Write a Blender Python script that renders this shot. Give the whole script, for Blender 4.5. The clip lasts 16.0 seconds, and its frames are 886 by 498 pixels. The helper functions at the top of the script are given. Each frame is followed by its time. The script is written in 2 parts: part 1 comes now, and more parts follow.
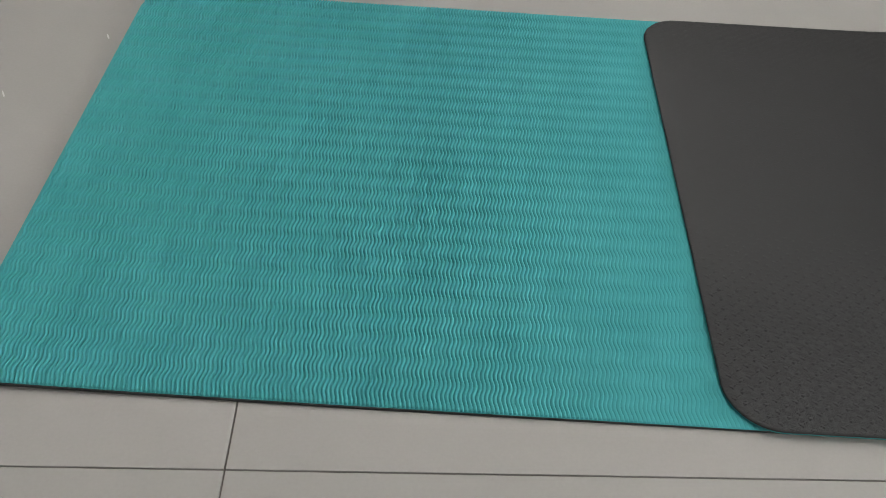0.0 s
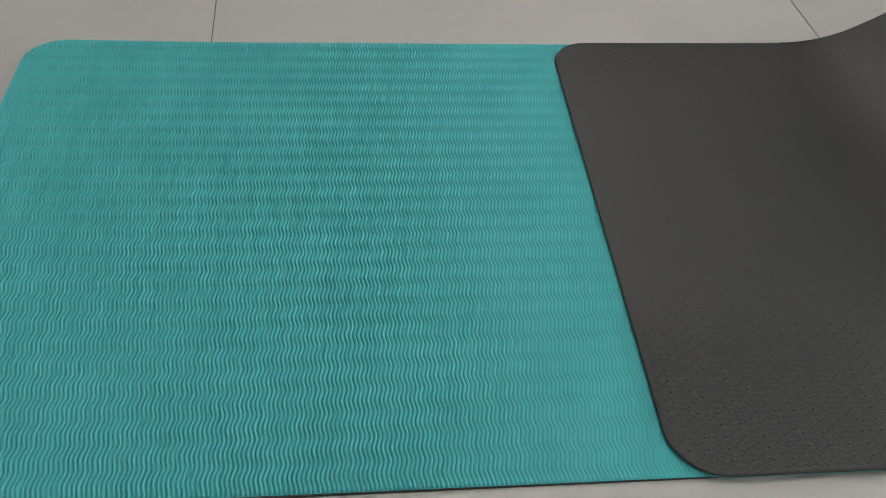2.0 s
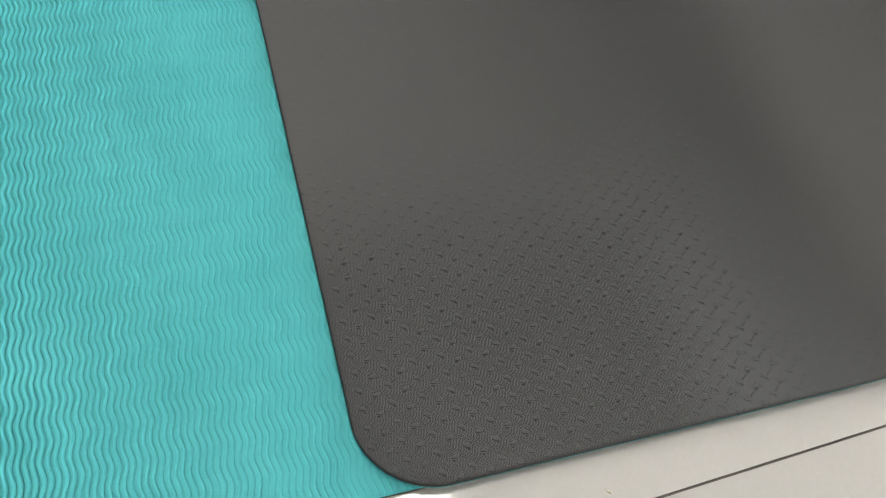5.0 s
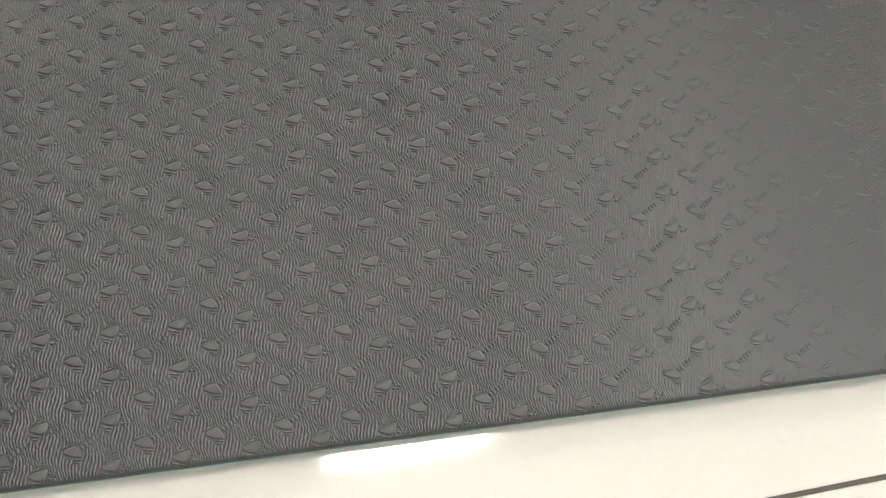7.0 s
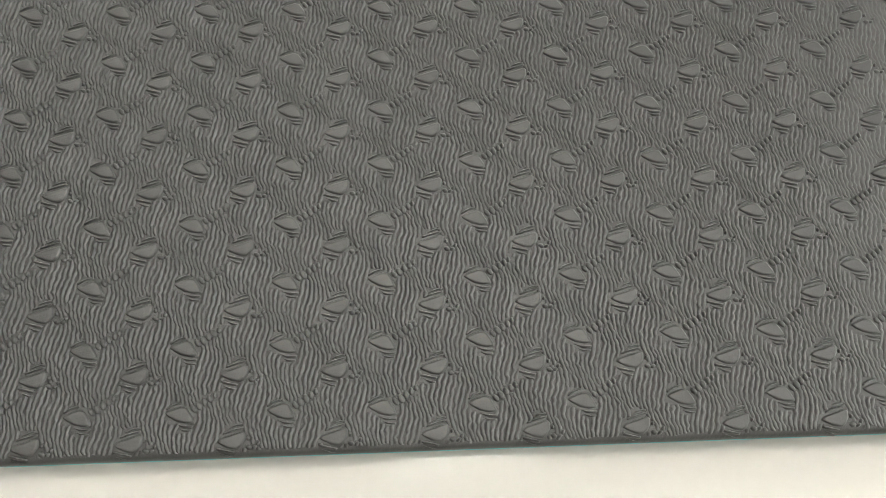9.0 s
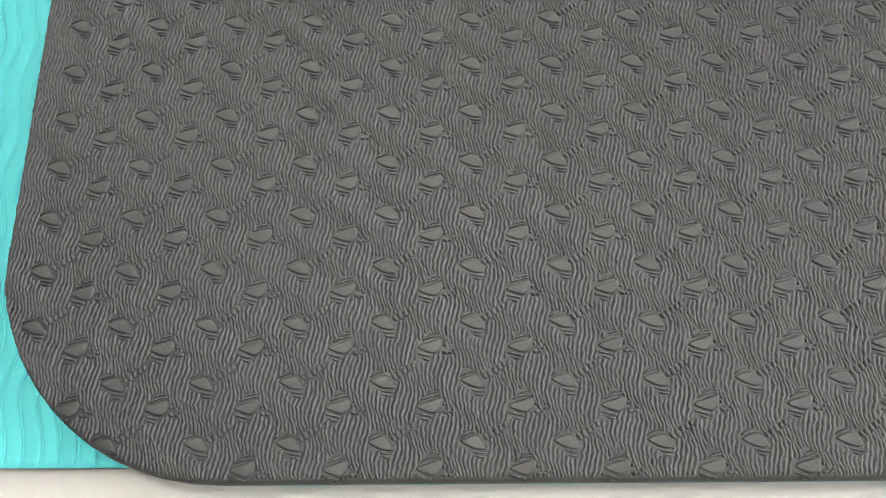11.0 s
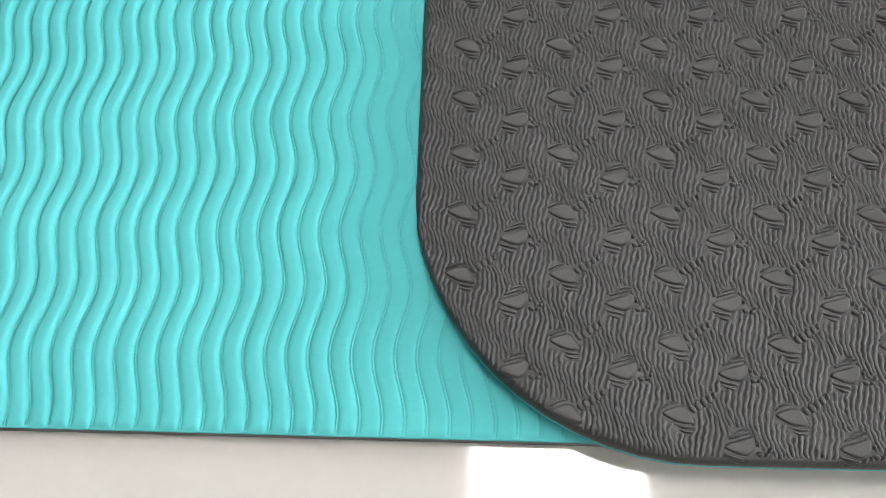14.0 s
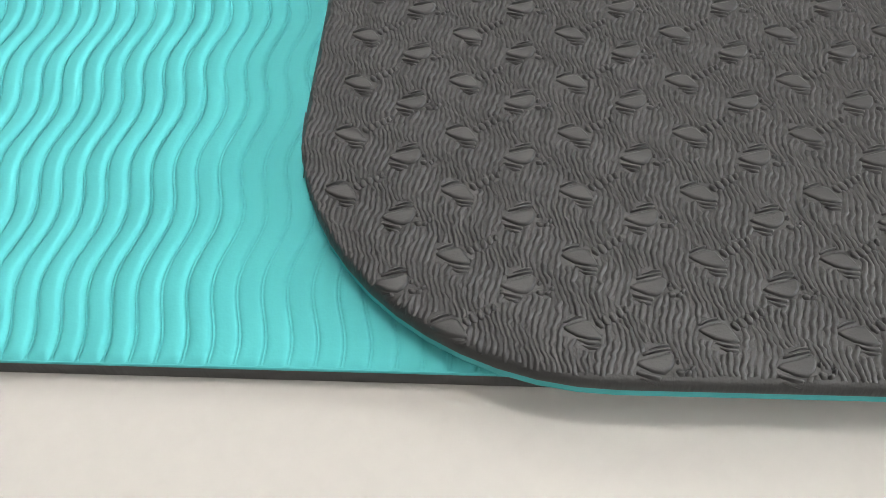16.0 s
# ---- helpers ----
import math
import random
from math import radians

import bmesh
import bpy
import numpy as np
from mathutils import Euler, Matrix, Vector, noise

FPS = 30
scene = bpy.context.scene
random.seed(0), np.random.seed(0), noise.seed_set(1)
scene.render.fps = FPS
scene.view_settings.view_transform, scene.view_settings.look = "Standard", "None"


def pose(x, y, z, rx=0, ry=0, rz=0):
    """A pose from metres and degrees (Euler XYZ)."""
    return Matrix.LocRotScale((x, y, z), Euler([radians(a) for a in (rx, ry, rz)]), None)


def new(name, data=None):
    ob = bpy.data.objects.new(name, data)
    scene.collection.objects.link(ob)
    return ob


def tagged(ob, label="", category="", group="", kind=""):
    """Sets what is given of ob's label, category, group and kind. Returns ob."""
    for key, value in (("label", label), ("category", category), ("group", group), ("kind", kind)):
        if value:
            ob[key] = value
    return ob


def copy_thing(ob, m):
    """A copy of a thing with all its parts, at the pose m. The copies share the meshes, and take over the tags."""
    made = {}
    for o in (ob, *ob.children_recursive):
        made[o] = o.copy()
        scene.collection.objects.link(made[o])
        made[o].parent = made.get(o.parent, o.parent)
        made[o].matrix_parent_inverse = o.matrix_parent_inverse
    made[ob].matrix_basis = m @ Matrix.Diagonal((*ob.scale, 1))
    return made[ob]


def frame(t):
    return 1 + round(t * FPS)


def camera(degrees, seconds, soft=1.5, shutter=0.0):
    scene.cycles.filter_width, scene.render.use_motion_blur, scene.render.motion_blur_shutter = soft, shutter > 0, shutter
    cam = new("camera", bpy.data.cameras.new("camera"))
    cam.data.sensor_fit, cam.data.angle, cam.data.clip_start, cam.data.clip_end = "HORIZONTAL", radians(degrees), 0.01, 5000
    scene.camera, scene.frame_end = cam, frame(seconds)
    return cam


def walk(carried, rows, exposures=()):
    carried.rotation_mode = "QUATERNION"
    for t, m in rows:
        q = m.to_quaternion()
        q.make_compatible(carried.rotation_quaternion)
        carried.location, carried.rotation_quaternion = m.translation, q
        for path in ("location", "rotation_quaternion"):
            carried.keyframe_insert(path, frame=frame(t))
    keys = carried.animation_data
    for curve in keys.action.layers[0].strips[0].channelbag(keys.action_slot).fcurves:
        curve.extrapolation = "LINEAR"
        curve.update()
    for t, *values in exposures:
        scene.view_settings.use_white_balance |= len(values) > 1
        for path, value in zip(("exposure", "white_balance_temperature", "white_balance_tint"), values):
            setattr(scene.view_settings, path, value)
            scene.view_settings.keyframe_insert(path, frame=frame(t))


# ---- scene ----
cam = camera(56.14, 16.0, soft=0.8)
walk(cam, [
    (0.0, pose(-0.2422, -0.3591, 0.5906, 42.76, -2.34, 2.33)),
    (0.5, pose(-0.2491, -0.3431, 0.5926, 42.68, -2.68, 1.65)),
    (0.7, pose(-0.2477, -0.3355, 0.5942, 42.88, -2.22, 1.42)),
    (1.0, pose(-0.2600, -0.3240, 0.5955, 43.00, -2.66, 0.70)),
    (1.5, pose(-0.2611, -0.3082, 0.5936, 43.36, -2.55, -0.90)),
    (2.0, pose(-0.2402, -0.2956, 0.6013, 42.95, -3.06, -4.48)),
    (2.5, pose(-0.2222, -0.2962, 0.5937, 43.65, -3.78, -8.78)),
    (3.0, pose(-0.2335, -0.2927, 0.6166, 42.89, -4.54, -13.29)),
    (3.5, pose(-0.2111, -0.2711, 0.6205, 41.70, -5.04, -16.26)),
    (4.0, pose(-0.1231, -0.2250, 0.5892, 39.49, -3.92, -16.61)),
    (4.2, pose(-0.1119, -0.2050, 0.5636, 39.13, -5.17, -16.93)),
    (6.3, pose(0.1184, -0.0361, 0.2787, 22.74, -4.67, -10.49)),
    (6.6, pose(0.1352, -0.0387, 0.2543, 22.49, -4.08, -9.28)),
    (7.0, pose(0.1483, -0.0211, 0.2238, 18.71, -4.02, -7.98)),
    (7.5, pose(0.1541, -0.0236, 0.1933, 22.85, -2.83, -6.37)),
    (8.0, pose(0.1519, -0.0305, 0.1709, 25.71, -0.90, -5.07)),
    (8.5, pose(0.1361, -0.0195, 0.1650, 22.45, 0.56, -3.19)),
    (9.0, pose(0.1168, -0.0107, 0.1516, 17.91, -1.03, -2.18)),
    (9.5, pose(0.1056, -0.0124, 0.1509, 16.96, -0.30, -1.29)),
    (9.7, pose(0.0980, -0.0133, 0.1528, 16.99, 0.24, -1.02)),
    (11.8, pose(0.0843, -0.0040, 0.1692, 20.39, 1.48, -0.01)),
    (12.0, pose(0.0760, -0.0054, 0.1704, 20.83, 1.36, 0.13)),
    (12.5, pose(0.0601, -0.0075, 0.1731, 20.39, 1.29, 0.57)),
    (13.0, pose(0.0454, -0.0173, 0.1753, 21.84, 1.40, 0.98)),
    (13.5, pose(0.0248, -0.0206, 0.1581, 21.91, 2.21, 1.21)),
    (14.0, pose(0.0119, -0.0172, 0.1379, 21.80, 2.34, 1.67)),
    (14.5, pose(0.0064, -0.0143, 0.1204, 23.64, 2.15, 2.06)),
    (15.0, pose(0.0079, -0.0171, 0.1088, 24.71, 3.10, 2.61)),
    (15.5, pose(0.0220, -0.0270, 0.1108, 29.68, 4.30, 3.38)),
    (16.0, pose(0.0312, -0.0454, 0.1030, 34.89, 2.75, 2.88)),
], exposures=[
    (0.0, -0.42, 6500, 10), (2.0, -0.4, 6500, 10), (2.5, -0.23, 6500, 10), (3.0, 0.18, 6500, 10), (3.5, -0.03, 6500, 10), (4.2, -0.05, 6500, 10),
    (6.3, 1.06, 6850, 6), (9.0, 1.06, 6850, 6), (9.7, 1.06, 6800, 6), (12.0, 1.03, 6550, 10), (13.5, 0.78, 6550, 10), (14.5, 0.58, 6500, 10),
    (15.3, 0.56, 6550, 10), (16.0, 0.66, 6600, 10),
])

# ---- plan, in metres ----
MAT_W = 0.61            # width of the mat
MAT_END = -0.6427        # free end of the lower leaf
CORNER = 0.0464         # radius of the mat's corners
EDGE = 0.0018             # rounding of the black layer's edges
BLACK_T, TEAL_T = 0.0032, 0.0006   # thickness of the two foam layers, ribs excluded
RIB_PITCH, RIB_WAVE, RIB_SWING, RIB_H = 0.003646, 0.0226, 0.00108, 0.0011
SCALE_DX, SCALE_DY = 0.0170, 0.0112   # repeat of the scale pattern
TILE, JOINT = 0.8056, 0.0013
ROOM = Matrix.Translation((-0.3986, -0.0562, 0.0)) @ Matrix.Rotation(math.atan(0.0437), 4, "Z")
CEIL = 2.8

# ---- world and light ----
world = bpy.data.worlds.new("sky")
scene.world = world
world.use_nodes = True
wn = world.node_tree
sky = wn.nodes.new("ShaderNodeTexSky")
sky.sky_type, sky.sun_disc, sky.sun_elevation, sky.sun_rotation = "NISHITA", False, radians(40), radians(60)
wn.links.new(sky.outputs[0], wn.nodes["Background"].inputs[0])
wn.nodes["Background"].inputs[1].default_value = 0.1


def side_lamp(name, watts, size_x, size_y, m, color):
    data = bpy.data.lights.new(name, "AREA")
    data.shape, data.size, data.size_y, data.energy, data.color = "RECTANGLE", size_x, size_y, watts, color
    lamp = new(name, data)
    lamp.matrix_world = m
    return lamp


# unseen area lamp added in the east, lights the ribs from the side
EAST_X = 6 * TILE - 0.02
side_lamp("side_daylight", 800.0, 6.1, 1.55,
            ROOM @ Matrix.Translation((EAST_X + 0.05, 0.1, 1.62)) @ Matrix.Rotation(radians(90), 4, "Y"), (0.93, 0.97, 1.0))

# ---- materials ----


def material(name, base, rough, specular=0.5):
    m = bpy.data.materials.new(name)
    m.use_nodes = True
    b = m.node_tree.nodes["Principled BSDF"]
    b.inputs["Base Color"].default_value = (*base, 1)
    b.inputs["Roughness"].default_value = rough
    b.inputs["Specular IOR Level"].default_value = specular
    return m, m.node_tree, b


def node(tree, kind, inputs=(), **props):
    n = tree.nodes.new(kind)
    for key, value in props.items():
        setattr(n, key, value)
    for key, value in dict(inputs).items():
        if isinstance(value, bpy.types.NodeSocket):
            tree.links.new(value, n.inputs[key])
        else:
            n.inputs[key].default_value = value
    return n


def calc(tree, op, a, b=0.0):
    return node(tree, "ShaderNodeMath", {0: a, 1: b}, operation=op).outputs[0]


def noise_tex(tree, vector, scale, detail=3.0, rough=0.5):
    return node(tree, "ShaderNodeTexNoise", {"Vector": vector, "Scale": scale, "Detail": detail, "Roughness": rough}).outputs[0]


def ramp_mix(tree, fac, low, high, dark, light):
    """A colour between dark and light while fac goes from low to high."""
    f = node(tree, "ShaderNodeMapRange", {0: fac, 1: low, 2: high}).outputs[0]
    n = node(tree, "ShaderNodeMix", {0: f, 6: (*dark, 1), 7: (*light, 1)}, data_type="RGBA")
    return n.outputs[2]


def bump(tree, bsdf, height, distance, strength=1.0):
    n = node(tree, "ShaderNodeBump", {"Height": height, "Distance": distance, "Strength": strength})
    tree.links.new(n.outputs[0], bsdf.inputs["Normal"])


def black_foam(name, wrinkled):
    m, t, b = material(name, (0.015, 0.015, 0.015), 0.54, 0.5)
    uv = node(t, "ShaderNodeUVMap").outputs[0] if wrinkled else node(t, "ShaderNodeTexCoord").outputs["Object"]
    cloud = noise_tex(t, uv, 9.0, 4.0)
    t.links.new(ramp_mix(t, cloud, 0.3, 0.7, (0.0135, 0.0135, 0.0138), (0.0165, 0.0165, 0.0162)), b.inputs["Base Color"])
    t.links.new(node(t, "ShaderNodeMapRange", {0: cloud, 1: 0.3, 2: 0.7, 3: 0.51, 4: 0.57}).outputs[0], b.inputs["Roughness"])
    grain = noise_tex(t, uv, 2600.0, 2.0)
    if wrinkled:
        broken = noise_tex(t, uv, 900.0, 2.0)
        bump(t, b, calc(t, "ADD", broken, calc(t, "MULTIPLY", grain, 0.3)), 0.00012)
    else:
        bump(t, b, grain, 0.00004)
    return m


def teal_foam():
    m, t, b = material("teal_foam", (0.07, 0.365, 0.365), 0.75, 0.08)
    where = node(t, "ShaderNodeNewGeometry").outputs["Position"]
    cloud = noise_tex(t, where, 14.0, 4.0)
    t.links.new(ramp_mix(t, cloud, 0.3, 0.7, (0.054, 0.288, 0.298), (0.066, 0.32, 0.33)), b.inputs["Base Color"])
    bump(t, b, noise_tex(t, where, 2200.0, 3.0), 0.00003)
    return m


def tile_glaze():
    m, t, b = material("polished_tile", (0.6, 0.57, 0.53), 0.09)
    where = node(t, "ShaderNodeNewGeometry").outputs["Position"]
    cloud = noise_tex(t, where, 2.2, 5.0, 0.6)
    speck = noise_tex(t, where, 320.0, 2.0)
    mixed = calc(t, "ADD", calc(t, "MULTIPLY", cloud, 0.8), calc(t, "MULTIPLY", speck, 0.2))
    col = ramp_mix(t, mixed, 0.35, 0.65, (0.306, 0.293, 0.278), (0.345, 0.329, 0.312))
    own = node(t, "ShaderNodeObjectInfo").outputs["Random"]
    gain = node(t, "ShaderNodeMapRange", {0: own, 3: 0.96, 4: 1.03}).outputs[0]
    hsv = node(t, "ShaderNodeHueSaturation", {"Color": col, "Value": gain}).outputs[0]
    t.links.new(hsv, b.inputs["Base Color"])
    smear = noise_tex(t, where, 7.0, 4.0)
    t.links.new(node(t, "ShaderNodeMapRange", {0: smear, 1: 0.3, 2: 0.75, 3: 0.045, 4: 0.09}).outputs[0], b.inputs["Roughness"])
    bump(t, b, noise_tex(t, where, 26.0, 2.0), 0.00006)
    return m


def plain(name, base, rough, grain_scale, distance, spread=0.06):
    m, t, b = material(name, base, rough)
    where = node(t, "ShaderNodeNewGeometry").outputs["Position"]
    n = noise_tex(t, where, grain_scale, 4.0)
    t.links.new(ramp_mix(t, n, 0.3, 0.7, tuple(c * (1 - spread) for c in base), tuple(c * (1 + spread) for c in base)), b.inputs["Base Color"])
    bump(t, b, noise_tex(t, where, grain_scale * 9, 3.0), distance)
    return m


def glow(name, color, strength):
    m, t, b = material(name, (0.8, 0.8, 0.8), 0.4)
    b.inputs["Emission Color"].default_value = (*color, 1)
    b.inputs["Emission Strength"].default_value = strength
    return m


BLACK = black_foam("black_foam_wrinkled", True)
BLACK_SMOOTH = black_foam("black_foam_smooth", False)
TEAL = teal_foam()
GLAZE = tile_glaze()
GROUT = plain("grout", (0.09, 0.08, 0.07), 0.9, 60.0, 0.0004, 0.2)
PAINT = plain("wall_paint", (0.23, 0.225, 0.215), 0.7, 3.0, 0.0005, 0.02)
CEILING_PAINT = plain("ceiling_paint", (0.26, 0.256, 0.25), 0.8, 3.0, 0.0005, 0.02)
ALU = plain("window_aluminium", (0.6, 0.61, 0.62), 0.35, 30.0, 0.0001)
DIFFUSER = glow("panel_diffuser", (1.0, 0.97, 0.93), 40.0)
CRUMB = plain("dry_crumb", (0.3, 0.27, 0.2), 0.9, 900.0, 0.0003, 0.3)
PALE_MARK = plain("pale_mark", (0.48, 0.47, 0.45), 0.6, 700.0, 0.0001, 0.05)


# ---- mesh helpers ----


def mesh_of(name, verts, faces, mat, smooth=True, uvs=None):
    me = bpy.data.meshes.new(name)
    me.from_pydata(verts, [], faces)
    me.materials.append(mat)
    me.polygons.foreach_set("use_smooth", [smooth] * len(me.polygons))
    if uvs is not None:
        layer = me.uv_layers.new(name="UVMap")
        loops = np.empty(len(me.loops), dtype=np.int32)
        me.loops.foreach_get("vertex_index", loops)
        layer.data.foreach_set("uv", np.asarray(uvs, dtype=np.float32)[loops].ravel())
    me.update()
    return me


def part(name, me, parent, label=""):
    ob = new(name, me)
    ob.parent = parent
    return tagged(ob, label) if label else ob


def box_mesh(name, lo, hi, mat, bevel=0.0):
    bm = bmesh.new()
    bmesh.ops.create_cube(bm, size=1.0)
    for v in bm.verts:
        v.co = Vector([lo[k] + (v.co[k] + 0.5) * (hi[k] - lo[k]) for k in range(3)])
    if bevel:
        bmesh.ops.bevel(bm, geom=bm.edges[:], offset=bevel, segments=2, affect="EDGES", profile=0.6)
    me = bpy.data.meshes.new(name)
    bm.to_mesh(me)
    bm.free()
    me.materials.append(mat)
    return me


def boxes_mesh(name, spans, mat):
    verts, faces = [], []
    for lo, hi in spans:
        k = len(verts)
        verts += [(x, y, z) for x in (lo[0], hi[0]) for y in (lo[1], hi[1]) for z in (lo[2], hi[2])]
        faces += [[k + i for i in f] for f in ((0, 1, 3, 2), (4, 6, 7, 5), (0, 4, 5, 1), (2, 3, 7, 6), (0, 2, 6, 4), (1, 5, 7, 3))]
    return mesh_of(name, verts, faces, mat, smooth=False)


def structure(name, me, label, category):
    ob = new(name, me)
    ob.matrix_world = ROOM
    return tagged(ob, label, category, kind="structure")


# ---- the room ----
IX, IY = (-5, 6), (-4, 8)          # tiles counted from the joint crossing beside the mat
X0, X1, Y0, Y1 = IX[0] * TILE, IX[1] * TILE, IY[0] * TILE, IY[1] * TILE
floor = structure("floor", box_mesh("floor", (X0, Y0, -0.06), (X1, Y1, -0.0025), GROUT),
                  "floor of large polished off-white porcelain tiles with thin dark joints", "floor")
structure("ceiling", box_mesh("ceiling", (X0, Y0, CEIL), (X1, Y1, CEIL + 0.15), CEILING_PAINT), "plain grey painted ceiling", "ceiling")
T = 0.15
structure("wall_south", box_mesh("wall_south", (X0 - T, Y0 - T, -0.06), (X1 + T, Y0, CEIL + 0.15), PAINT), "plain light grey painted wall", "wall")
structure("wall_north", box_mesh("wall_north", (X0 - T, Y1, -0.06), (X1 + T, Y1 + T, CEIL + 0.15), PAINT), "plain light grey painted wall", "wall")
structure("wall_west", box_mesh("wall_west", (X0 - T, Y0, -0.06), (X0, Y1, CEIL + 0.15), PAINT), "plain light grey painted wall", "wall")
# unseen window opening, added to hold the east side light
WY0, WY1, WZ0, WZ1 = -3.0, 3.2, 0.82, 2.42
structure("wall_east", boxes_mesh("wall_east", [
    ((X1, Y0, -0.06), (X1 + T, WY0, CEIL + 0.15)), ((X1, WY1, -0.06), (X1 + T, Y1, CEIL + 0.15)),
    ((X1, WY0, -0.06), (X1 + T, WY1, WZ0)), ((X1, WY0, WZ1), (X1 + T, WY1, CEIL + 0.15))], PAINT),
    "light grey painted wall with a long unseen window", "wall")
window = tagged(new("window_1"), "unseen long window added for side light, grey aluminium frame", "window", kind="structure")
window.matrix_world = ROOM
spans = [((X1 + 0.07, WY0, WZ0), (X1 + 0.12, WY1, WZ0 + 0.05)), ((X1 + 0.07, WY0, WZ1 - 0.05), (X1 + 0.12, WY1, WZ1))]
for k in range(6):
    y = WY0 + 0.025 + k * (WY1 - WY0 - 0.05) / 5
    spans.append(((X1 + 0.07, y - 0.025, WZ0 + 0.05), (X1 + 0.12, y + 0.025, WZ1 - 0.05)))
part("window_frame", boxes_mesh("window_frame", spans, ALU), window)

# square light panels set under the ceiling
panel = tagged(new("ceiling_light"), "square white ceiling light panel, switched on", "ceiling light", "ceiling light panels")
part("frame", boxes_mesh("panel_frame", [
    ((-0.3, -0.3, -0.012), (-0.285, 0.3, 0.0)), ((0.285, -0.3, -0.012), (0.3, 0.3, 0.0)),
    ((-0.285, -0.3, -0.012), (0.285, -0.285, 0.0)), ((-0.285, 0.285, -0.012), (0.285, 0.3, 0.0))], ALU), panel)
part("diffuser", boxes_mesh("panel_diffuser", [((-0.285, -0.285, -0.009), (0.285, 0.285, -0.002))], DIFFUSER), panel, "glowing opal diffuser")
TURN = Matrix.Rotation(math.atan(0.0426), 4, "Z")
# second and third panels are unseen, added to brighten the black leaf from the north
PANELS = [(0.268, 0.50), (0.3, 2.94), (-1.5, 2.5), (0.24, -1.94), (3.3, -1.77)]
panel.matrix_basis = Matrix.Translation((*PANELS[0], CEIL)) @ TURN
for x, y in PANELS[1:]:
    copy_thing(panel, Matrix.Translation((x, y, CEIL)) @ TURN)

# ---- the folded mat ----
mat = tagged(new("yoga_mat"), "teal and black foam yoga mat folded over on tiled floor", "yoga mat")

# outer (black) face of the foam in the x-z plane, from the free end of the upper leaf round the fold to the other end
OUTLINE = [(0.0, 0.0091), (0.012, 0.0093), (0.03, 0.0095), (0.06, 0.0096), (0.12, 0.0095), (0.24, 0.0095), (0.30, 0.01), (0.335, 0.0123), (0.366, 0.0188),
           (0.396, 0.0312), (0.435, 0.0555), (0.462, 0.0775), (0.482, 0.0925)]
for a in range(10, 180, 12):
    OUTLINE.append((0.504 + 0.0505 * math.sin(radians(a)), 0.0507 + 0.0505 * math.cos(radians(a))))


def lift(x):
    """How far the free end of the lower leaf has curled off the floor."""
    return 0.0042 * min(max((-0.3 - x) / 0.34, 0.0), 1.0) ** 2


OUTLINE += [(0.485, 0.0), (0.44, 0.0), (0.3, 0.0), (0.0, 0.0), (-0.3, 0.0)]
OUTLINE += [(x, lift(x)) for x in (-0.38, -0.46, -0.54, -0.6, MAT_END)]


def smooth_path(points):
    out = []
    pts = [Vector(p) for p in points]
    pts = [2 * pts[0] - pts[1]] + pts + [2 * pts[-1] - pts[-2]]
    for i in range(1, len(pts) - 2):
        p0, p1, p2, p3 = pts[i - 1:i + 3]
        steps = max(2, int((p2 - p1).length / 0.004)) if 0.28 < (p1.x + p2.x) / 2 else max(2, int((p2 - p1).length / 0.02))
        d1, d2 = (p2 - p0) * 0.5, (p3 - p1) * 0.5
        l = (p2 - p1).length
        d1 *= l / max(d1.length, 1e-6) if d1.length > l else 1.0
        d2 *= l / max(d2.length, 1e-6) if d2.length > l else 1.0
        for k in range(steps):
            t = k / steps
            out.append((2 * t ** 3 - 3 * t ** 2 + 1) * p1 + (t ** 3 - 2 * t ** 2 + t) * d1 + (3 * t ** 2 - 2 * t ** 3) * p2 + (t ** 3 - t ** 2) * d2)
    out.append(pts[-2])
    return out


raw = smooth_path(OUTLINE)
arc = [0.0]
for a, b in zip(raw, raw[1:]):
    arc.append(arc[-1] + (b - a).length)
ARC = np.array(arc)
RAW = np.array([tuple(p) for p in raw])
LENGTH = ARC[-1]
corner_steps = [CORNER * (1 - math.cos(radians(90) * k / 14)) for k in range(15)]
STATIONS = sorted({round(s, 6) for s in [0.0002, 0.0007, 0.0014, 0.002, 0.0028, *corner_steps, *[LENGTH - s for s in corner_steps], LENGTH - 0.0004,
                                        *[s for s in arc if CORNER < s < LENGTH - CORNER]]})


def frame_at(s):
    """Point, direction towards the teal side, and sideways shift of the foam at the length s."""
    x, z = np.interp(s, ARC, RAW[:, 0]), np.interp(s, ARC, RAW[:, 1])
    x2, z2 = np.interp(min(s + 0.002, LENGTH), ARC, RAW[:, 0]), np.interp(min(s + 0.002, LENGTH), ARC, RAW[:, 1])
    x1, z1 = np.interp(max(s - 0.002, 0), ARC, RAW[:, 0]), np.interp(max(s - 0.002, 0), ARC, RAW[:, 1])
    d = math.hypot(x2 - x1, z2 - z1)
    k = min(max((s - 0.3) / 0.35, 0.0), 1.0)
    shift = k * (0.0037 - 0.0039 * x)
    return x, z, (z2 - z1) / d, -(x2 - x1) / d, shift


def inset_at(s):
    d = min(s, LENGTH - s)
    return CORNER - math.sqrt(max(CORNER ** 2 - (CORNER - d) ** 2, 0.0)) if d < CORNER else 0.0


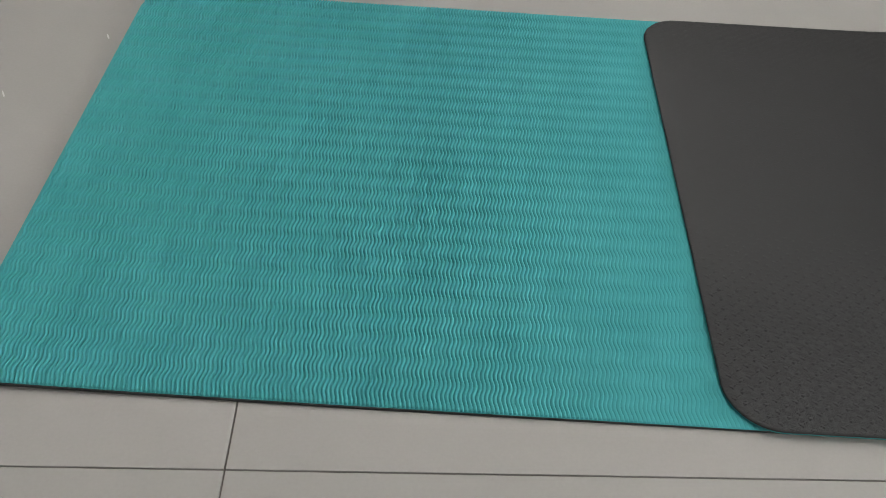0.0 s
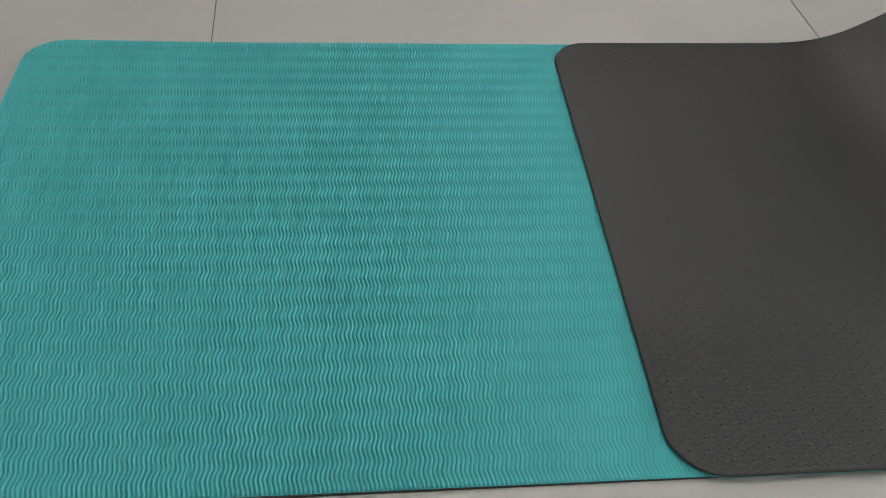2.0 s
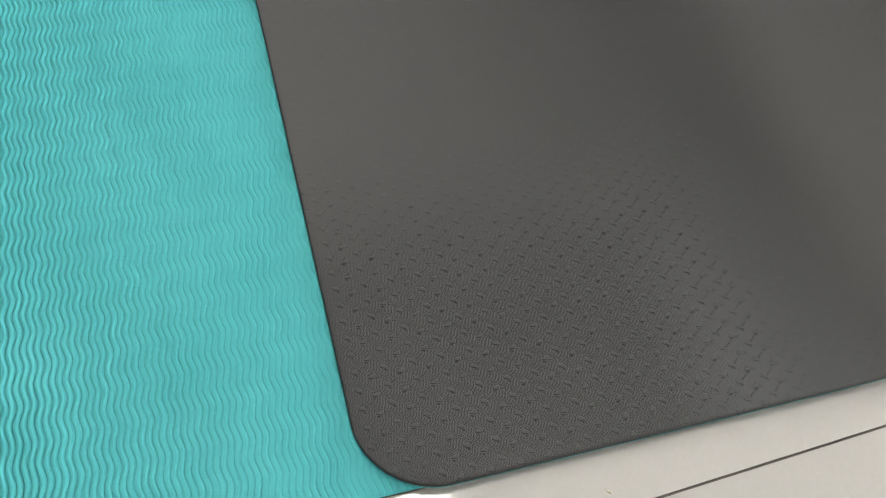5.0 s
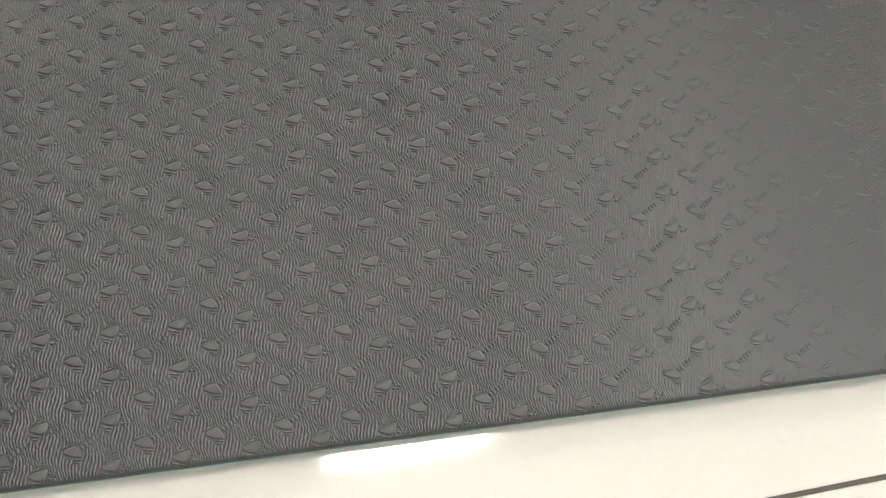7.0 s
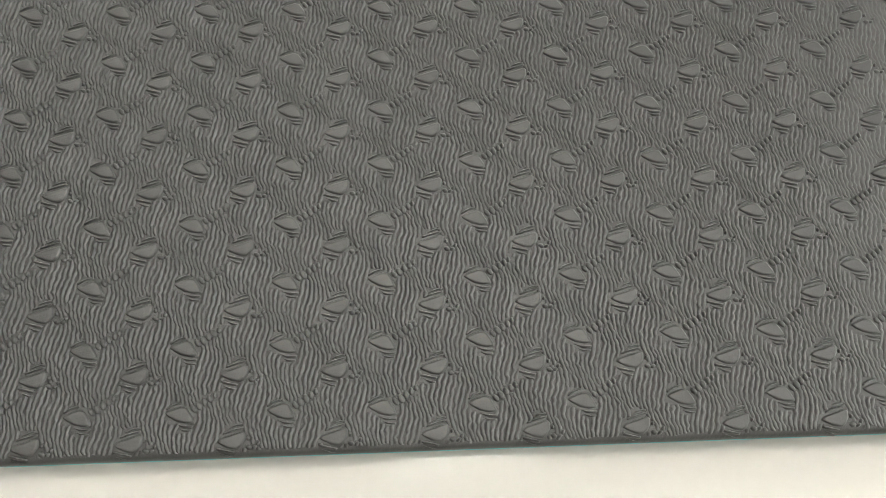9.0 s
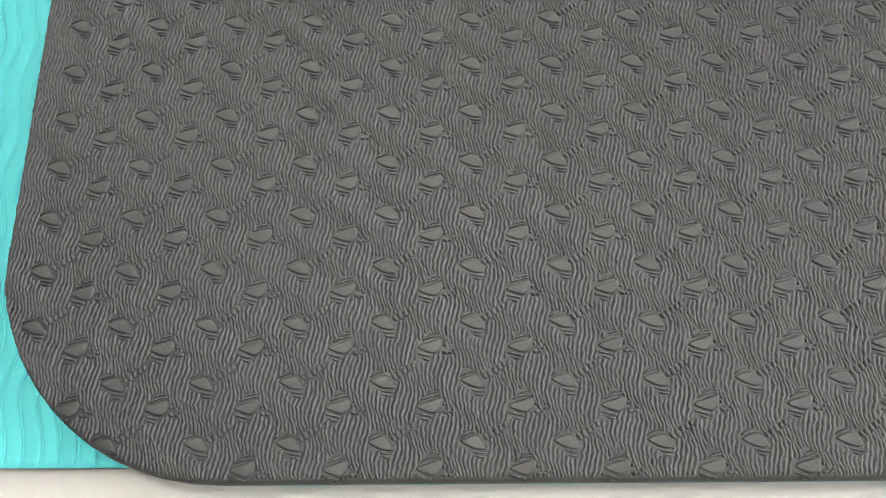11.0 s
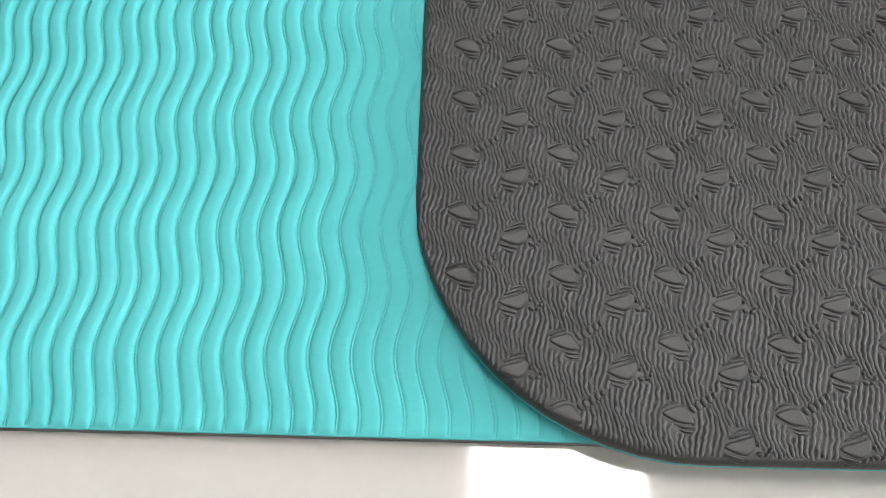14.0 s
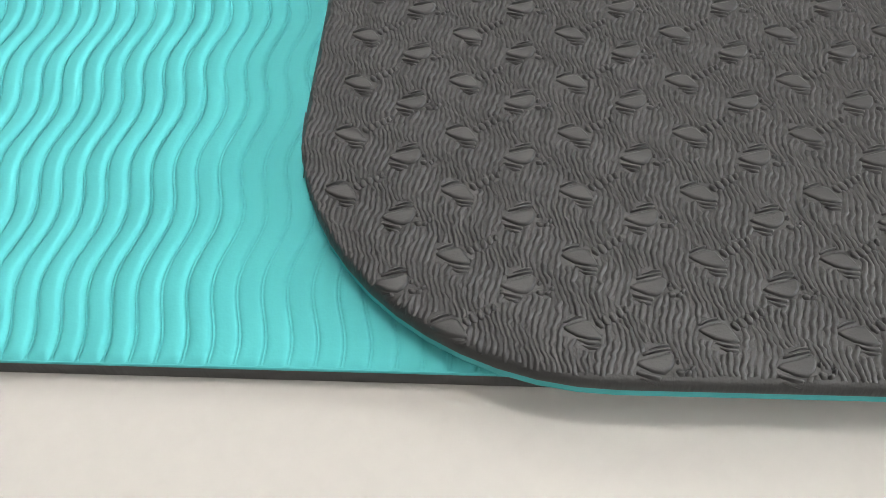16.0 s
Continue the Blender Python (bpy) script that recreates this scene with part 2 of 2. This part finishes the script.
def sheet(name, n0, n1, edge0, round1, mat_, foot=0.0, cols=7):
    """A layer of the foam between the depths n0 and n1, with its long edges rounded by edge0 and round1."""
    verts, uvs, faces = [], [], []
    ring = None
    for s in STATIONS:
        x, z, nx, nz, shift = frame_at(s)
        out = foot * min(max((s - 1.25) / 0.25, 0.0), 1.0)
        lo, hi = inset_at(s) + shift - out, MAT_W - inset_at(s) + shift
        round0 = edge0 * (1 - 0.75 * min(max((s - 0.9) / 0.1, 0.0), 1.0))
        end = min(s, LENGTH - s)
        r0 = round0 * (1 - math.sqrt(max(0.0, 1 - (1 - min(end / max(round0, 1e-6), 1.0)) ** 2))) if round0 else 0.0
        r1 = round1 * max(0.0, 1 - end / 0.0012)
        thin = 0.0011 * min(max((0.45 - s) / 0.12, 0.0), 1.0)
        d0, d1 = n0 - thin if n0 else 0.0, n1 - thin if n1 == BLACK_T else n1
        sec = []
        for k in range(cols):
            f = k / (cols - 1)
            sec.append((lo + round0 + (hi - lo - 2 * round0) * f, d0 + r0))
        sec += [(hi - round0 * (1 - math.sin(radians(a))), d0 + round0 * (1 - math.cos(radians(a))) + (r0 if a < 60 else 0.0)) for a in (30, 60, 90)]
        sec += [(hi, d1 - round1 - 1e-5), (hi - round1 * 0.3, d1 - round1 * 0.3)]
        for k in range(cols):
            f = k / (cols - 1)
            sec.append((hi - round1 - (hi - lo - 2 * round1) * f, d1 - r1))
        sec += [(lo + round1 * 0.3, d1 - round1 * 0.3), (lo, d1 - round1 - 1e-5)]
        sec += [(lo + round0 * (1 - math.sin(radians(a))), d0 + round0 * (1 - math.cos(radians(a))) + (r0 if a < 60 else 0.0)) for a in (90, 60, 30)]
        base = len(verts)
        for y, n in sec:
            verts.append((x + nx * n, y, z + nz * n))
            uvs.append((s, y - shift))
        count = len(sec)
        if ring is not None:
            faces += [(ring + i, ring + (i + 1) % count, base + (i + 1) % count, base + i) for i in range(count)]
        else:
            faces.append(tuple(range(base + count - 1, base - 1, -1)))
        ring = base
    faces.append(tuple(range(ring, ring + count)))
    return mesh_of(name, verts, faces, mat_, mat_ is BLACK, uvs)


part("backing_layer", sheet("backing_layer", 0.0, BLACK_T, EDGE, 0.0, BLACK, 0.001), mat, "matt black textured foam backing")
part("top_layer", sheet("top_layer", BLACK_T, BLACK_T + TEAL_T, 0.0, 0.0003, TEAL), mat, "teal foam face")

# wavy ribs moulded on the teal face of the lower leaf
RIB_SECTION = [(-1.74, 0.0), (-1.66, 0.3), (-1.35, 0.56), (-0.85, 0.72), (-0.25, 0.85), (0.4, 0.95), (0.9, 1.0), (1.25, 0.92), (1.52, 0.58),
               (1.68, 0.0), (1.8, 0.02), (1.88, 0.3), (1.97, 0.38), (2.06, 0.26), (2.15, 0.0)]
RIB_FAR = [(-2.3, 0.0), (-2.1, 0.2), (-1.85, 0.42), (-1.5, 0.64), (-1.0, 0.84), (-0.5, 0.95), (-0.1, 1.0), (0.3, 0.98), (0.6, 0.9), (0.9, 0.74),
           (1.15, 0.52), (1.35, 0.3), (1.55, 0.1), (1.65, 0.02), (1.7, 0.0)]   # corrugation with sharp furrows farther from the fold
RIB_Z = BLACK_T + TEAL_T - 0.00005


def rib_mesh(y0, y1, far_share):
    verts, faces = [], []
    n = max(8, int((y1 - y0) / RIB_WAVE * 14))
    c = len(RIB_SECTION)
    section = [(p[0] + (q[0] - p[0]) * far_share, p[1] + (q[1] - p[1]) * far_share) for p, q in zip(RIB_SECTION, RIB_FAR)]
    ys = [y0, y0 + 0.0006, *[y0 + 0.0012 + (y1 - y0 - 0.0024) * k / n for k in range(n + 1)], y1 - 0.0006, y1]
    for k, y in enumerate(ys):
        sway = -RIB_SWING * math.cos(2 * math.pi * (y - 0.0137) / RIB_WAVE)
        h = RIB_H * {0: 0.0, 1: 0.75, len(ys) - 2: 0.75, len(ys) - 1: 0.0}.get(k, 1.0)
        verts += [(sway + u * 0.00091, y, v * h) for u, v in section]
        if k:
            b = (k - 1) * c
            faces += [(b + i, b + i + 1, b + c + i + 1, b + c + i) for i in range(c - 1)]
    return mesh_of("rib", verts, faces, TEAL)


whole_ribs = [rib_mesh(0.0002, MAT_W - 0.0002, k / 6) for k in range(7)]
first = math.ceil((MAT_END + 0.0036 + 0.0380 - RIB_PITCH / 2) / RIB_PITCH)
for k in range(first, 22):
    x = -0.0380 + (k + 0.5) * RIB_PITCH
    d = x - MAT_END - 0.0018
    cut = CORNER - math.sqrt(max(CORNER ** 2 - (CORNER - d) ** 2, 0.0)) if d < CORNER else 0.0
    share = round(6 * min(max((-0.07 - x) / 0.12, 0.0), 1.0))
    rib = part("rib", whole_ribs[share] if not cut else rib_mesh(cut + 0.0004, MAT_W - cut - 0.0004, share / 6), mat)
    low = 0.8 + 1.3 * min(max((-0.05 - x) / 0.2, 0.0), 1.0) if x < -0.02 else 0.45 if x > -0.009 else 0.7   # lower beside the upper leaf, taller towards the free end
    tilt = math.atan((lift(x - 0.001) - lift(x + 0.001)) / 0.002)
    rib.matrix_basis = Matrix.Translation((x, 0.0037 - 0.0039 * x, RIB_Z + lift(x))) @ Matrix.Rotation(tilt, 4, "Y") @ Matrix.Diagonal((1, 1, low, 1))

# small things on the floor


def crumb(name, length, width, height, m, label):
    bm = bmesh.new()
    bmesh.ops.create_icosphere(bm, subdivisions=2, radius=1.0)
    for v in bm.verts:
        k = 1 + 0.35 * noise.noise(v.co * 1.7 + Vector((length * 900, 0, 0)))
        v.co = Vector((v.co.x * length * k / 2, v.co.y * width * k / 2, max(v.co.z * k, -0.6) * height / 2 + height * 0.3))
    me = bpy.data.meshes.new(name)
    bm.to_mesh(me)
    bm.free()
    me.materials.append(CRUMB if name == "crumb" else PALE_MARK)
    ob = tagged(new(name, me), label, name)
    ob.matrix_world = m
    return ob


crumb("crumb", 0.0042, 0.0012, 0.0007, pose(0.1307, -0.0222, 0.0, 0, 0, -50), "tiny dry brown crumb lying on the tile")
# two thin pale streaks laid on the tile west of the mat
crumb("scuff", 0.011, 0.0022, 0.00025, pose(-0.667, 0.512, 0.0, 0, 0, 118), "short pale mark on the polished tile")
crumb("scuff", 0.014, 0.002, 0.00025, pose(-0.7464, 0.3876, 0.0, 0, 0, 120), "short pale mark on the polished tile")

# ---- pieces: scales of the black face ----
LEAF_A = [(-2.75, 0.25), (-1.3, 1.0), (0.3, 1.5), (1.35, 1.15), (2.2, -0.2), (2.75, -1.5), (1.0, -1.6), (-0.7, -1.2), (-2.0, -0.4)]
LEAF_B = [(-2.75, -0.2), (-2.2, 0.35), (0.0, 1.1), (2.05, 1.65), (2.5, 1.3), (2.4, 0.0), (1.9, -0.9), (1.0, -1.6), (-0.6, -1.35), (-2.0, -0.7)]


def dome(verts, faces, outline, height):
    """A low pillow with steep sides over an outline given anticlockwise or clockwise, in millimetres."""
    area = sum(a[0] * b[1] - b[0] * a[1] for a, b in zip(outline, outline[1:] + outline[:1]))
    pts = outline if area > 0 else outline[::-1]
    cx, cy = sum(p[0] for p in pts) / len(pts), sum(p[1] for p in pts) / len(pts)
    n, b = len(pts), len(verts)
    for inset, z in ((0.0, -0.05), (0.13, height * 0.62), (0.34, height * 0.93), (0.62, height)):
        for p in pts:
            d = math.hypot(p[0] - cx, p[1] - cy)
            f = max(1 - inset / d, 0.25)
            verts.append(((cx + (p[0] - cx) * f) * 0.00092, (cy + (p[1] - cy) * f) * 0.00092, z * 0.001))
    for r in range(3):
        faces += [(b + r * n + i, b + r * n + (i + 1) % n, b + (r + 1) * n + (i + 1) % n, b + (r + 1) * n + i) for i in range(n)]
    faces.append(tuple(range(b + 3 * n, b + 4 * n)))


def pebble(cx, cy, rx, ry, turn):
    c, s = math.cos(radians(turn)), math.sin(radians(turn))
    return [(cx + rx * math.cos(a) * c - ry * math.sin(a) * s, cy + rx * math.cos(a) * s + ry * math.sin(a) * c)
            for a in [math.pi * 2 * k / 6 + 0.4 for k in range(6)]]


def scale_geometry(kind):
    verts, faces = [], []
    if kind == 0:
        dome(verts, faces, LEAF_A, 0.43)
        dome(verts, faces, [(-2.6, 0.75), (-1.2, 1.5), (0.1, 1.95), (0.2, 2.35), (-1.4, 1.95), (-2.7, 1.15)], 0.4)
        dome(verts, faces, [(-0.8, -1.65), (0.8, -2.0), (2.6, -1.95), (2.6, -2.4), (0.7, -2.4)], 0.4)
        dome(verts, faces, [(-0.2, -2.45), (1.0, -2.75), (2.4, -2.75), (2.4, -3.1), (0.8, -3.1)], 0.36)
        for x, y, r, turn in ((2.45, 0.95, 0.62, 60), (3.45, 1.45, 0.72, 50), (4.4, 2.1, 0.66, 40), (5.35, 2.75, 0.6, 35), (6.2, 3.35, 0.5, 30)):
            dome(verts, faces, pebble(x, y, r * 1.45, r * 0.9, turn + 70), 0.43)
    else:
        dome(verts, faces, LEAF_B, 0.43)
        dome(verts, faces, [(-1.7, 1.05), (0.2, 1.6), (2.1, 2.1), (2.1, 2.5), (0.0, 2.05), (-1.8, 1.4)], 0.4)
        dome(verts, faces, [(-0.9, 2.0), (0.6, 2.45), (2.0, 2.7), (1.9, 3.05), (0.4, 2.85)], 0.36)
        dome(verts, faces, [(-2.7, -1.15), (-1.0, -1.6), (0.6, -1.95), (0.4, -2.35), (-1.2, -2.1), (-2.8, -1.6)], 0.4)
        dome(verts, faces, [(-2.3, -2.1), (-0.8, -2.55), (0.2, -2.7), (0.1, -3.1), (-1.1, -2.95)], 0.36)
        for x, y, r, turn in ((3.05, -1.25, 0.62, -20), (4.1, -1.3, 0.5, 30), (4.7, -0.6, 0.5, 60), (2.9, 0.35, 0.45, 80)):
            dome(verts, faces, pebble(x, y, r * 1.15, r * 0.85, turn), 0.42)
    return verts, faces


SCALES = [scale_geometry(0), scale_geometry(1)]
SCALE_MESH = [mesh_of("scale", v, f, BLACK_SMOOTH, True) for v, f in SCALES]
LINE = np.linspace(0.0, 0.62, 621)
ON = np.array([frame_at(s) for s in LINE])


def edge_gap(x, y):
    """How far a spot of the upper leaf lies from the rim of the mat."""
    x, y = np.asarray(x, float), np.asarray(y, float)
    cut = np.where(x < CORNER, CORNER - np.sqrt(np.maximum(CORNER ** 2 - (CORNER - np.clip(x, 0, CORNER)) ** 2, 0.0)), 0.0)
    return np.minimum(np.minimum(y - cut, MAT_W - cut - y), x)


def laid(verts):
    """Points given as length along the foam, width and height, put on the black face. The relief is pressed flatter deep in the leaf."""
    v = np.asarray(verts)
    px, pz, nx, nz, shift = (np.interp(v[:, 0], LINE, ON[:, k]) for k in range(5))
    flat = np.maximum(np.clip((v[:, 1] - 0.13) / 0.1, 0, 1), np.clip((v[:, 0] - 0.19) / 0.11, 0, 1))
    gap = np.clip(edge_gap(v[:, 0], v[:, 1]), 0.0, EDGE)
    drop = EDGE - np.sqrt(np.maximum(EDGE ** 2 - (EDGE - gap) ** 2, 0.0))
    h = v[:, 2] * (1 - 0.85 * flat) - drop
    return np.stack([px - nx * h, v[:, 1] + shift, pz - nz * h], 1)


near, far = [], []
for i in range(-5, 30):
    for j in range(-8, 51):
        for kind, (dx, dy) in enumerate(((0.0, 0.0), (-0.0081, -0.0046))):
            x, y = 0.0592 + i * SCALE_DX + dx + 0.0001 * j, 0.0521 + j * SCALE_DY + dy
            if 0.0012 < x < 0.56 and edge_gap(x, y) > 0.0012:
                (near if x < 0.18 and y < 0.15 else far).append((kind, x, y))

for kind, x, y in near:
    v, f = SCALES[kind]
    spread = [(p[0] + x, p[1] + y, p[2]) for p in v]
    gaps = edge_gap([p[0] for p in spread], [p[1] for p in spread])
    if gaps.min() < EDGE:        # bent over the rim, and cut where it would stand over it
        keep = [q for q in f if min(gaps[k] for k in q) > 0.0002]
        piece = part("scale", mesh_of("scale", laid(spread).tolist(), keep, BLACK_SMOOTH, True), mat)
        continue
    piece = part("scale", SCALE_MESH[kind], mat)
    px, py, pz = laid([(x, y, 0.0)])[0]
    nx, nz = frame_at(x)[2:4]
    piece.matrix_basis = Matrix.Translation((px, py, pz)) @ Matrix.Rotation(math.atan2(-nx, -nz), 4, "Y")
verts, faces = [], []
for kind, x, y in far:
    v, f = SCALES[kind]
    b = len(verts)
    verts += [(p[0] + x, p[1] + y, p[2]) for p in v]
    faces += [tuple(b + k for k in q) for q in f]
tagged(part("scale_field", mesh_of("scale_field", laid(verts).tolist(), faces, BLACK_SMOOTH, True), mat, "black foam scale pattern"), kind="stuff")

# fine raised wrinkles between the scales
GRID = 0.0001
taken = np.zeros((int(0.36 / GRID), int(0.30 / GRID)), dtype=bool)
for kind, x, y in near + far:
    if x > 0.33 or y > 0.27:
        continue
    spots = [(0.0, 0.0, 2.75, 1.45)]
    if kind == 0:
        spots += [(-1.2, 1.5, 1.2, 0.5), (1.0, -2.4, 1.5, 0.6), *[(2.5 + 0.95 * q, 0.95 + 0.6 * q, 0.5, 0.6) for q in range(5)]]
    else:
        spots += [(0.4, 2.2, 1.5, 0.6), (-1.1, -2.1, 1.5, 0.6), (3.05, -1.25, 0.45, 0.45), (4.1, -1.3, 0.35, 0.35), (4.7, -0.6, 0.35, 0.35), (2.9, 0.35, 0.3, 0.3)]
    for sx, sy, a, b in spots:
        cx, cy, a, b = (x + sx * 0.00092) / GRID, (y + sy * 0.00092) / GRID, (a * 0.92 + 0.07) * 0.001 / GRID, (b * 0.92 + 0.07) * 0.001 / GRID
        i0, j0 = max(int(cx - a), 0), max(int(cy - b), 0)
        ii, jj = np.ogrid[i0:int(cx + a) + 2, j0:int(cy + b) + 2]
        patch = taken[i0:int(cx + a) + 2, j0:int(cy + b) + 2]
        patch |= (((ii - cx) / a) ** 2 + ((jj - cy) / b) ** 2 < 1)[:patch.shape[0], :patch.shape[1]]

gen = np.random.default_rng(5)
COLS, ROWS, PITCH, STEP = 395, 430, 0.00077, 0.00055
c, k = np.meshgrid(np.arange(COLS), np.arange(ROWS), indexing="ij")
yy = 0.0008 + k * STEP + gen.uniform(0, STEP, (COLS, 1))
xx = 0.0008 + c * PITCH
phase = gen.uniform(0, 2 * math.pi, (2, COLS, 1))
xx = xx + 0.00055 * np.sin(2 * math.pi * (yy / SCALE_DY + xx / SCALE_DX)) + 0.00008 * np.sin(yy * 2100 + phase[0]) + 0.00006 * np.sin(yy * 3700 + phase[1])
ok = (edge_gap(xx, yy) > 0.0004)
ok &= ~taken[np.clip((xx / GRID).astype(int), 0, taken.shape[0] - 1), np.clip((yy / GRID).astype(int), 0, taken.shape[1] - 1)]
both = np.zeros_like(ok)
both[:, 1:-1] = ok[:, :-2] & ok[:, 2:]
neck = gen.random((COLS, ROWS)) < 0.36
xx = xx + gen.normal(0, 0.00007, (COLS, ROWS))
fade = np.clip((0.235 - yy) / 0.13, 0, 1) * np.clip((0.3 - xx) / 0.12, 0, 1)
high = gen.uniform(0.00024, 0.00038, (COLS, ROWS)) * np.where(both, 1.0, 0.6) * np.where(neck, 0.4, 1.0) * fade
half = np.where(both, 0.00042, 0.00038) * np.where(neck, 0.8, 1.0)
cross = [(-1.0, -0.1), (-0.45, 0.85), (0.0, 1.0), (0.45, 0.85), (1.0, -0.1)]
pts = np.stack([np.stack([xx + half * u, yy, high * w], -1) for u, w in cross], 2).reshape(-1, 3)
link = ok[:, :-1] & ok[:, 1:] & (fade[:, 1:] > 0)
first_index = ((c * ROWS + k) * 5)[:, :-1][link]
quads = np.concatenate([np.stack([first_index + q, first_index + q + 1, first_index + q + 6, first_index + q + 5], 1) for q in range(4)])
used, index = np.unique(quads, return_inverse=True)
tagged(part("wrinkle_field", mesh_of("wrinkle_field", laid(pts[used]).tolist(), index.reshape(-1, 4).tolist(), BLACK_SMOOTH, True), mat,
            "fine wrinkled relief of the black foam"), kind="stuff")

# ---- pieces: floor tiles ----
tile_me = box_mesh("tile", (JOINT / 2, JOINT / 2, -0.009), (TILE - JOINT / 2, TILE - JOINT / 2, 0.0), GLAZE, 0.0006)
for i in range(*IX):
    for j in range(*IY):
        t_ob = part("tile", tile_me, floor)
        t_ob.matrix_basis = Matrix.Translation((i * TILE, j * TILE, 0.0))
